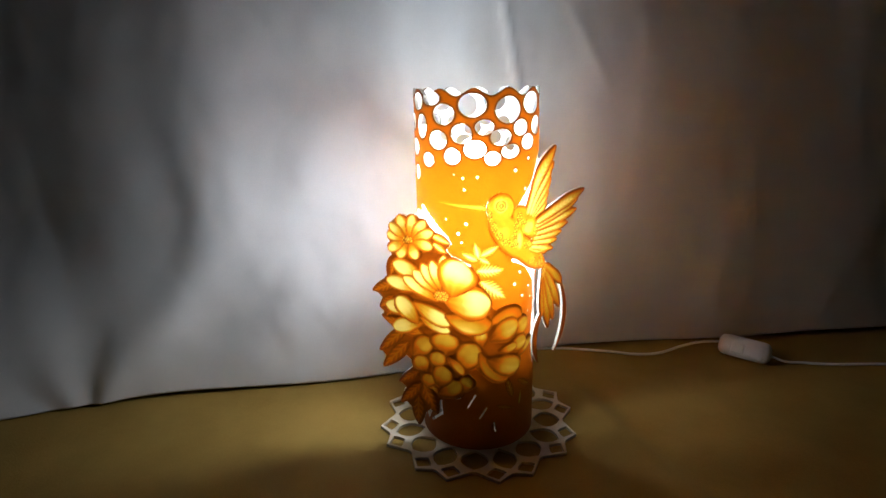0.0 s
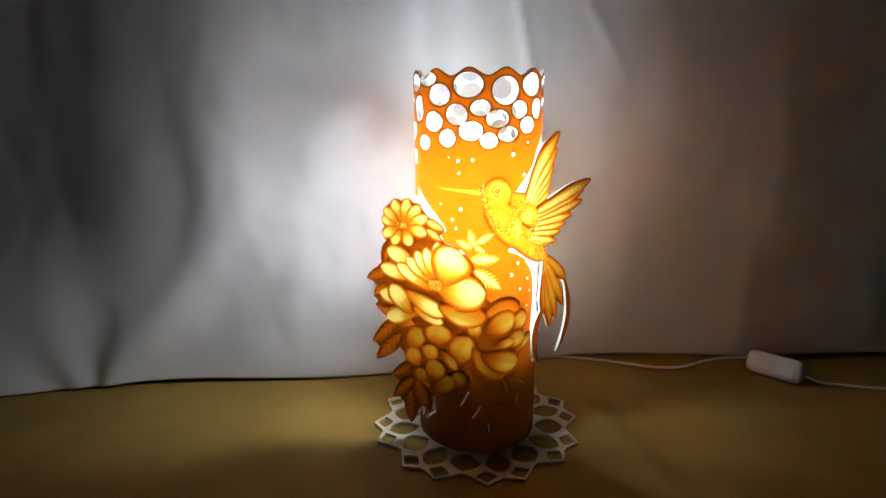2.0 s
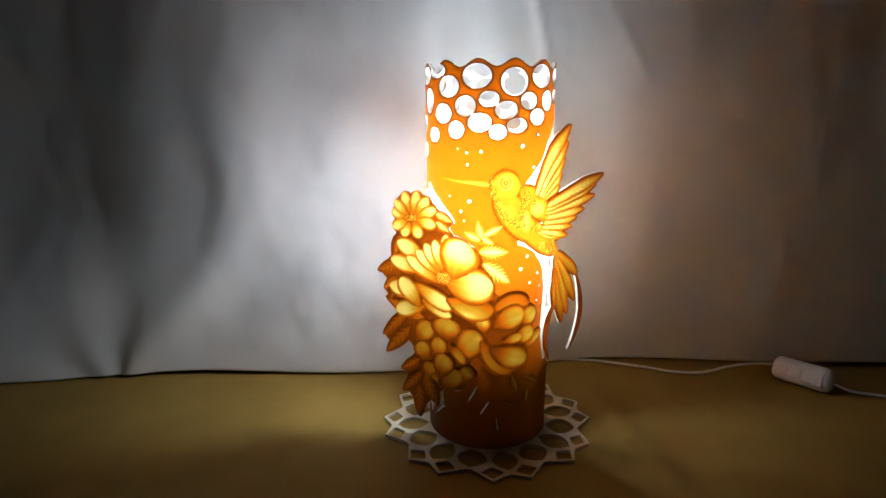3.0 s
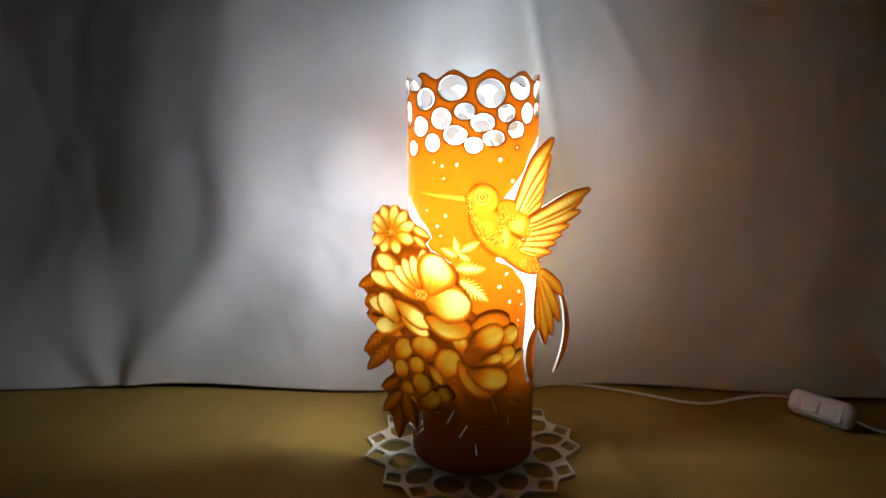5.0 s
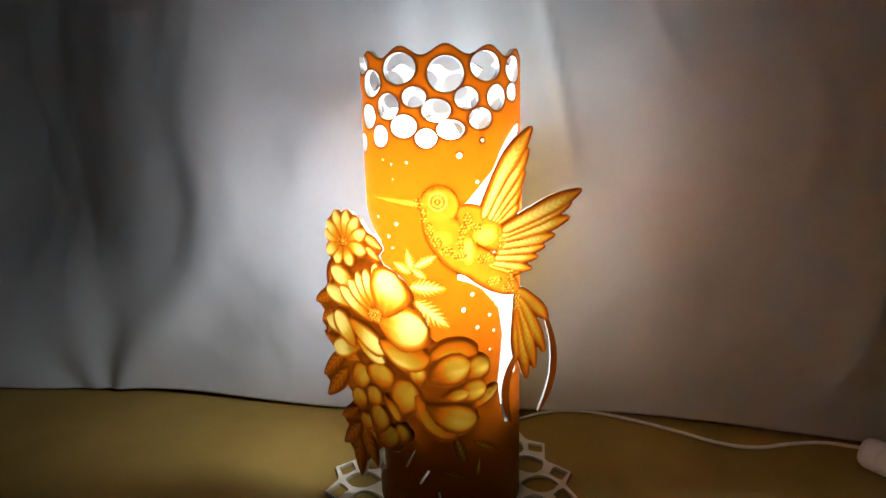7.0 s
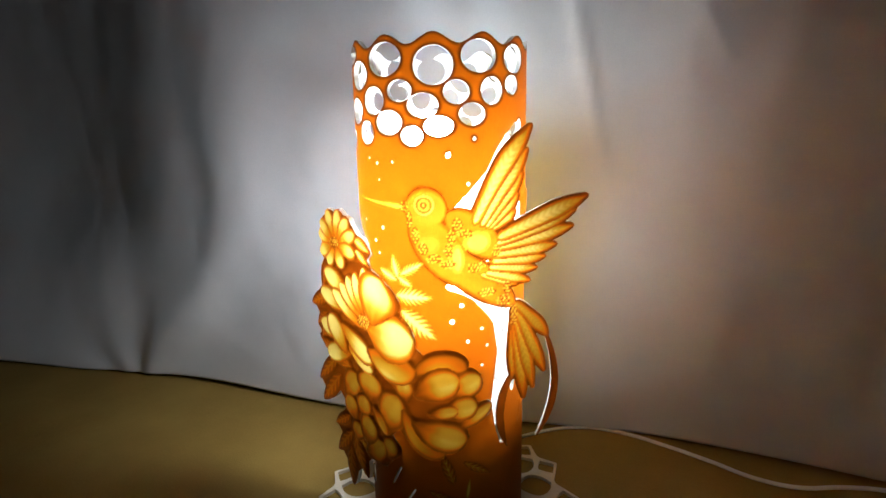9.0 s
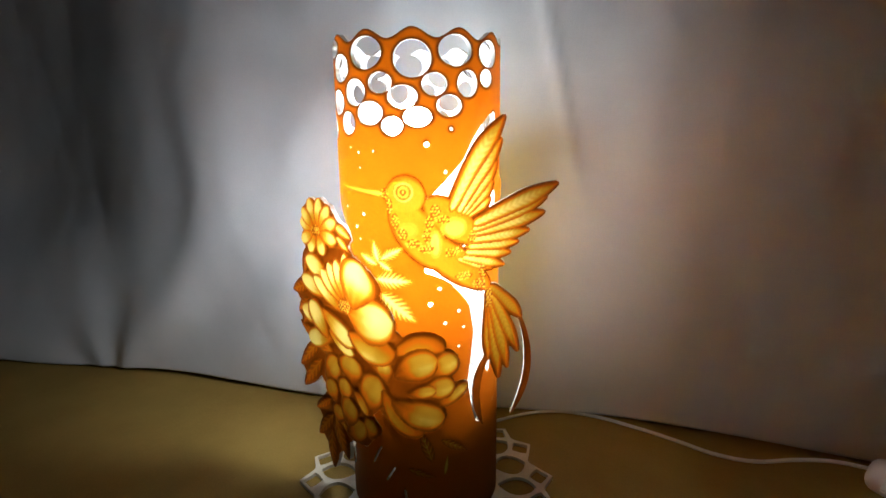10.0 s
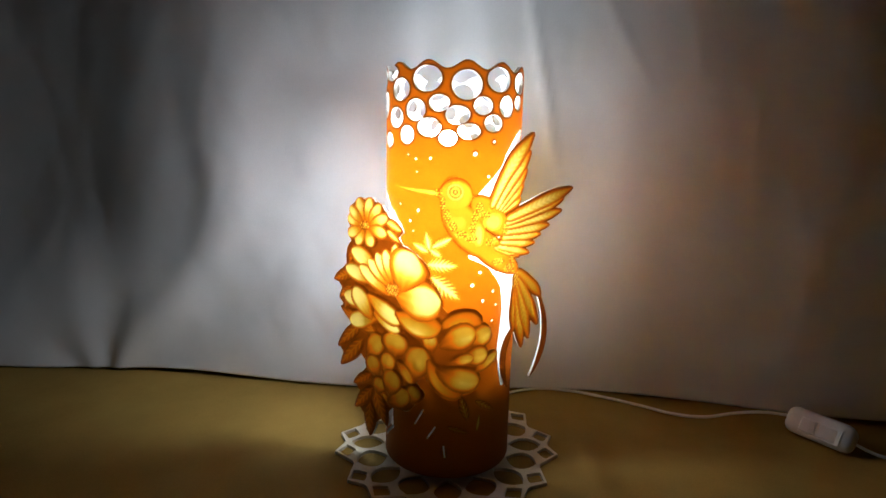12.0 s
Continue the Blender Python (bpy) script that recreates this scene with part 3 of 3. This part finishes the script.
def hole_field(s, z):
    """Positive where the pipe's wall stands, negative where it is cut away."""
    f = np.degrees(s / R)
    g = 0.3281 + 0.0030 * np.cos(np.radians(12 * (f + 2.0))) - z
    for fc, zc, w, h in BUBBLES:
        df = ((f - fc + 180) % 360 - 180) * math.radians(1) * R
        q = np.hypot(df / (w / 2000), (z - zc / 1000) / (h / 2000))
        g = np.minimum(g, (q - 1) * min(w, h) / 2000)
    for sc, zc, w in DOT_HOLES:
        g = np.minimum(g, np.hypot(s - sc / 1000, z - zc / 1000) - w * 0.00042)
    for row in SLITS:
        xs, zs, u, ln, hw = spine(row)
        g = np.minimum(g, np.sqrt(((s[..., None] - xs) ** 2 + (z[..., None] - zs) ** 2).min(-1)) - hw)
    # the unseen back, open on one side, slotted towards the other: added to light the sheet white
    front = -(85.5 + (z - 0.190) * 190)
    arc = R * math.radians(1)
    tall = np.minimum(z - 0.105, 0.322 - z)
    back = np.minimum(np.minimum((front - f) * arc, (f + 91) * arc), tall)
    g = np.minimum(g, -back)
    for first, last, low, top in ((-160, -91, 0.140, 0.266), (108, 157, 0.125, 0.262)):
        part_open = np.interp(f, (-160, -138, -112, -91), (0.25, 0.25, 0.37, 0.95)) if first < 0 else np.interp(f, (108, 135, 157), (0.04, 0.10, 0.34))
        q = (f - first + z * 260) % 6.0
        slot = np.minimum(np.minimum(q, 6.0 * part_open - q) * arc, np.minimum(np.minimum(f - first, last - f) * arc, np.minimum(z - low, top - z)))
        g = np.minimum(g, -slot)
    return g


def grid_sheet(S, Z, keep, F, place, heights, carved, owners, closed_loop=False):
    """Turns a masked grid into meshes, one a piece, with outer face, inner face and cut edges."""
    n0, n1 = S.shape
    S, Z = S.copy(), Z.copy()
    if closed_loop:
        # only what hangs together with the foot of the pipe stays
        joined = keep & (cells(Z) < FOOT + 0.006)
        while True:
            grown = joined.copy()
            for _ in range(40):
                g = grown.copy()
                g[1:] |= grown[:-1]; g[:-1] |= grown[1:]; g[0] |= grown[-1]; g[-1] |= grown[0]
                g[:, 1:] |= grown[:, :-1]; g[:, :-1] |= grown[:, 1:]
                grown = g & keep
            if grown.sum() == joined.sum():
                break
            joined = grown
        keep = joined
    c = np.zeros((n0 + 1, n1 + 1), int)
    c[1:-1, 1:-1] = keep
    around = c[:-1, :-1] + c[1:, :-1] + c[:-1, 1:] + c[1:, 1:]
    edge = (around > 0) & (around < 4)
    gs, gz = np.gradient(F, STEP)
    g2 = np.maximum(gs ** 2 + gz ** 2, 0.25)
    move = edge & (np.abs(F) < 2.2 * STEP)
    S[move] -= np.clip(F * gs / g2, -1.1 * STEP, 1.1 * STEP)[move]
    Z[move] -= np.clip(F * gz / g2, -1.1 * STEP, 1.1 * STEP)[move]
    Z = np.maximum(Z, FOOT)
    outer = place(S, Z, heights).reshape(-1, 3)
    inner = place(S, Z, heights * 0.5 - WALL).reshape(-1, 3)
    idx = np.arange(n0 * n1).reshape(n0, n1)
    flat = carved.ravel()
    quads = np.stack([idx[:-1, :-1], idx[1:, :-1], idx[1:, 1:], idx[:-1, 1:]], -1)
    result = {}
    for o in np.unique(owners[keep]):
        cell = keep & (owners == o)
        q = quads[cell]
        borders = []
        ii, jj = np.nonzero(cell)
        for di, dj, a, b in ((0, -1, 0, 1), (1, 0, 1, 2), (0, 1, 2, 3), (-1, 0, 3, 0)):
            i2, j2 = ii + di, jj + dj
            if closed_loop:
                i2 = i2 % keep.shape[0]
            ok = (i2 >= 0) & (i2 < keep.shape[0]) & (j2 >= 0) & (j2 < keep.shape[1])
            open_side = ~ok
            open_side[ok] = ~keep[i2[ok], j2[ok]]
            borders.append(q[open_side][:, [a, b]])
        rims = np.concatenate(borders)
        used = np.unique(q)
        number = np.full(n0 * n1, -1)
        number[used] = np.arange(len(used))
        m = len(used)
        fo = number[q]
        fi = fo[:, ::-1] + m
        r0, r1 = number[rims[:, 0]], number[rims[:, 1]]
        fr = np.stack([r1 + 2 * m, r0 + 2 * m, r0 + 3 * m, r1 + 3 * m], -1) if len(rims) else np.zeros((0, 4), int)
        verts = np.concatenate([outer[used], inner[used], outer[used], inner[used]] if len(rims) else [outer[used], inner[used]])
        faces = np.concatenate([fo, fi, fr])
        kind = np.concatenate([np.zeros(len(fo), int), np.ones(len(fi), int), np.full(len(fr), 2)])
        keep_v = np.unique(faces)
        re = np.full(len(verts), -1)
        re[keep_v] = np.arange(len(keep_v))
        cv = np.tile(flat[used], 4)[:len(verts)][keep_v]
        result[int(o)] = (verts[keep_v].tolist(), re[faces].tolist(), kind, cv)
    return result


def cells(v):
    return (v[:-1, :-1] + v[1:, :-1] + v[:-1, 1:] + v[1:, 1:]) / 4


def pipe_sheet():
    """The pipe all round, without what is bent out of it."""
    n = int(round(2 * math.pi * R / STEP))
    s1 = np.linspace(-math.pi * R, math.pi * R, n + 1)
    S, Z = np.meshgrid(s1, GZ[0], indexing="ij")
    F = hole_field(S, Z)
    # take over the carving of the front, and leave the relief's place open
    edge_tone = 0.12 + 0.88 * smoothstep(0.0004, 0.0023, F)
    fi = np.clip((S - SMIN) / STEP, 0, ns - 1)
    ii = np.clip(np.round(fi).astype(int), 0, ns - 1)
    jj = np.broadcast_to(np.arange(nz), S.shape)
    on_front = (S > SMIN) & (S < SMAX)
    bent = (S < R * LEFT) | (S > R * RIGHT)
    # Unseen wall behind the wing tip stays, added to hold back light.
    rel = np.where(on_front & (S < 0.090), field[ii, jj], -1.0)
    F = np.minimum(F, -rel + np.where(bent, -0.0006, 0.0))
    T = np.where(on_front & (rel < 0.0006) & (own[ii, jj] != GROUND_ID) & (S < 0.06), thin[ii, jj], 0.40)
    # Unseen back thinned in the middle, added to throw warm light on the sheet.
    T = np.where(on_front, T, 0.40 - 0.06 * smoothstep(1.7, 2.2, S / R) + 0.6 * smoothstep(2.6, 2.75, np.abs(S) / R))
    # Carved tone is lowered close to the cut edges of the upper band.
    T = np.where(Z > 0.266, T * edge_tone, T)
    H = np.where(on_front & (rel < 0), high[ii, jj], 0.0)
    O = np.where(on_front, own[ii, jj], 0)
    O = np.where(np.isin(O, [i for i, p in enumerate(pieces) if p in ("relief_ground",)]), 0, O)[:-1, :-1]
    return grid_sheet(S, Z, cells(F) > 0, F, on_pipe, H, T, O, True)


def relief_sheet():
    return grid_sheet(GS, GZ, cells(lapped) > 0, lapped, on_bent, high + 0.00025, thin, own[:-1, :-1])


tops = {}
LABELS = {"shade": "white pipe wall with round holes, glowing orange", "bird": "carved hovering bird with spread wings, glowing yellow", "rose": "carved rose, glowing dark amber",
          "lower_flower": "carved open flower, glowing amber", "small_flower": "small carved daisy, glowing yellow", "large_flower": "large carved flower with domed petals, glowing yellow",
          "relief_ground": "uncut wall between the carved flowers"}


def place_pieces(made):
    for o, data in made.items():
        full = pieces[o]
        root, _, leafname = full.partition("/")
        if leafname:
            if root not in tops:
                tops[root] = tagged(new(root), LABELS.get(root, ""))
                tops[root].parent = lamp
            raw(leafname, *data[:2], [PVC, INSIDE, EDGE], data[2], tops[root], carved=data[3])
        else:
            ob = raw(root, *data[:2], [PVC, INSIDE, EDGE], data[2], lamp, LABELS.get(root, ""), carved=data[3])


place_pieces(pipe_sheet())
place_pieces(relief_sheet())

# bulb and its holder inside
BY = -0.008
lathe("bulb", [(0.0110, 0.150), (0.0150, 0.156), (0.0180, 0.175), (0.0192, 0.205), (0.0196, 0.240), (0.0190, 0.262), (0.0165, 0.276), (0.0105, 0.286), (0.0030, 0.2900)], GLOW, lamp, (0, BY, 0), "frosted glowing capsule bulb")
lathe("bulb_neck", [(0.0080, 0.0865), (0.0100, 0.091), (0.0105, 0.140), (0.0120, 0.144), (0.0112, 0.1495)], WHITE, lamp, (0, BY, 0))
# Unseen baffle disc, added to keep light off the pipe's foot.
lathe("light_baffle", [(0.0475, 0.0840), (0.0480, 0.0850), (0.0475, 0.0860)], WHITE, lamp)
lathe("lamp_holder", [(0.026, FOOT + 0.0072), (0.026, 0.018), (0.010, 0.022), (0.010, 0.0835)], WHITE, lamp, (0, BY, 0))
lathe("base_disc", [(0.0510, FOOT + 0.0004), (0.0512, FOOT + 0.003), (0.0505, FOOT + 0.007)], WHITE, lamp)


# ---- cut-out mat under the lamp ----
from mathutils.geometry import delaunay_2d_cdt


def ring_points(fn, n):
    return [fn(i / n) for i in range(n)]


def eye_shape(fc, r0, r1, half_f, n=9):
    """An opening pointed towards the middle and the rim of the mat: fc and half_f in degrees."""
    pts = []
    for side in (1, -1):
        for i in range(n - 1):
            k = i / (n - 1) if side > 0 else 1 - i / (n - 1)
            f, r = math.radians(fc + side * half_f * math.sin(math.pi * k) ** 0.75), r0 + (r1 - r0) * k
            pts.append((r * math.sin(f), -r * math.cos(f)))
    return pts


def diamond(fc, r0, r1, half_f):
    mid = (r0 + r1) / 2 - 0.001
    return [(r * math.sin(math.radians(f)), -r * math.cos(math.radians(f))) for f, r in ((fc, r0), (fc + half_f * 0.75, mid - 0.002), (fc + half_f, mid + 0.0015), (fc, r1), (fc - half_f, mid + 0.0015), (fc - half_f * 0.75, mid - 0.002))]


def cutout_mat():
    TIP, thick, turn = 9.3, 0.0028, 20.0

    def outline(k):
        f = 360 * k
        q = (f - turn + 22.5) % 45 - 22.5
        near = abs(abs(q) - TIP)
        valley = 0.0925 if abs(q) < TIP else 0.0865
        span = TIP if abs(q) < TIP else 22.5 - TIP
        r = 0.1005 - (0.1005 - valley) * min(near / span * 1.15, 1) ** 0.8
        return (r * math.sin(math.radians(f)), -r * math.cos(math.radians(f)))
    loops = [ring_points(outline, 360)]
    for i in range(8):
        c = turn + 45 * i
        loops += [diamond(c - TIP, 0.0815, 0.0972, 6.0), diamond(c + TIP, 0.0815, 0.0972, 6.0)]
        loops += [eye_shape(c, 0.0560, 0.0862, 8.9), eye_shape(c + 22.5, 0.0560, 0.0834, 10.8)]
    pts, faces = [], []
    for lp in loops:
        b = len(pts)
        pts += [Vector(p) for p in lp]
        faces.append(list(range(b, b + len(lp))))
    v, e, f, *_ = delaunay_2d_cdt(pts, [], faces, 1, 1e-6)
    hole_polys = loops[1:]

    def inside(poly, x, y):
        hit, j = False, len(poly) - 1
        for i in range(len(poly)):
            (xi, yi), (xj, yj) = poly[i], poly[j]
            if (yi > y) != (yj > y) and x < (xj - xi) * (y - yi) / (yj - yi) + xi:
                hit = not hit
            j = i
        return hit
    bm = bmesh.new()
    bv = [bm.verts.new((p.x, p.y, 0.0002)) for p in v]
    for t in f:
        x, y = sum(v[k].x for k in t) / len(t), sum(v[k].y for k in t) / len(t)
        if not any(inside(h, x, y) for h in hole_polys):
            bm.faces.new([bv[k] for k in t])
    for p in [p for p in bm.verts if not p.link_faces]:
        bm.verts.remove(p)
    bmesh.ops.recalc_face_normals(bm, faces=bm.faces)
    top = bmesh.ops.extrude_face_region(bm, geom=bm.faces[:])
    bmesh.ops.translate(bm, verts=[g for g in top["geom"] if isinstance(g, bmesh.types.BMVert)], vec=(0, 0, thick))
    bmesh.ops.recalc_face_normals(bm, faces=bm.faces)
    ob = part("lamp_mat", bm, CORK, smooth=False)
    return tagged(ob, "cream board mat cut out like lace under the lamp", "mat")


cutout_mat()


# ---- cord with an inline switch ----
def tube(name, points, radius, mat, parent, label=""):
    cu = bpy.data.curves.new(name, "CURVE")
    cu.dimensions, cu.bevel_depth, cu.bevel_resolution, cu.resolution_u = "3D", radius, 3, 10
    sp = cu.splines.new("BEZIER")
    sp.bezier_points.add(len(points) - 1)
    for b, p in zip(sp.bezier_points, points):
        b.co, b.handle_left_type, b.handle_right_type = p, "AUTO", "AUTO"
    ob = new(name, cu)
    me = bpy.data.meshes.new_from_object(ob.evaluated_get(bpy.context.evaluated_depsgraph_get()))
    bpy.data.objects.remove(ob)
    me.name = name
    me.materials.append(mat)
    me.polygons.foreach_set("use_smooth", [True] * len(me.polygons))
    ob = new(name, me)
    ob.parent = parent
    return tagged(ob, label)


cord = tagged(new("power_cord"), "thin white twin cord with a rocker switch on the tabletop", "cord")
bpy.context.view_layer.update()
for k, side in enumerate((-0.0010, 0.0010)):
    tube("cable", [(0.0, 0.057, 0.0085), (0.018, 0.112 + side, 0.0022), (0.057, 0.149 + side, 0.0022), (0.092, 0.157 + side, 0.0022), (0.128, 0.155 + side, 0.0022), (0.166, 0.149 + side, 0.0022), (0.200, 0.142 + side, 0.0022),
                   (0.228, 0.142 + side, 0.0045), (0.256, 0.148 + side, 0.0110), (0.281, 0.151 + side, 0.0155), (0.303, 0.150 + side, 0.0170)], 0.0011, CORD, cord)
    tube("cable", [(0.349, 0.115 + side, 0.0140), (0.368, 0.118 + side, 0.0060), (0.390, 0.123 + side, 0.0022), (0.416, 0.120 + side, 0.0022), (0.483, 0.121 + side, 0.0022), (0.60, 0.11 + side, 0.0022), (0.9, 0.05 + side, 0.0022)], 0.0011, CORD, cord)


def rounded_block(name, size, bevel, m, mat, parent, label="", taper=1.0):
    bm = bmesh.new()
    bmesh.ops.create_cube(bm, size=1, matrix=Matrix.Diagonal((*size, 1)))
    for v in bm.verts:
        if v.co.z > 0:
            v.co.x *= taper
            v.co.y *= taper
    bmesh.ops.bevel(bm, geom=bm.edges[:], offset=bevel, segments=4, affect="EDGES", profile=0.5)
    bm.transform(m)
    return part(name, bm, mat, parent, label)


SW = Matrix.Translation((0.3255, 0.1335, 0.0155)) @ Matrix.Rotation(math.radians(-37), 4, "Z") @ Matrix.Rotation(math.radians(58), 4, "X")
rounded_block("switch_body", (0.061, 0.027, 0.019), 0.0085, SW, WHITE, cord, "white plastic switch housing", 0.9)
rounded_block("rocker_frame", (0.034, 0.0150, 0.0012), 0.0005, SW @ Matrix.Translation((0.004, -0.0035, 0.0098)), WHITE, cord)
rounded_block("rocker", (0.0125, 0.0125, 0.008), 0.0010, SW @ Matrix.Translation((-0.0060, -0.0035, 0.0109)) @ Matrix.Rotation(radians(14), 4, "Y"), WHITE, cord)
rounded_block("rocker", (0.0150, 0.0125, 0.003), 0.0008, SW @ Matrix.Translation((0.0100, -0.0035, 0.0110)) @ Matrix.Rotation(radians(14), 4, "Y"), WHITE, cord)
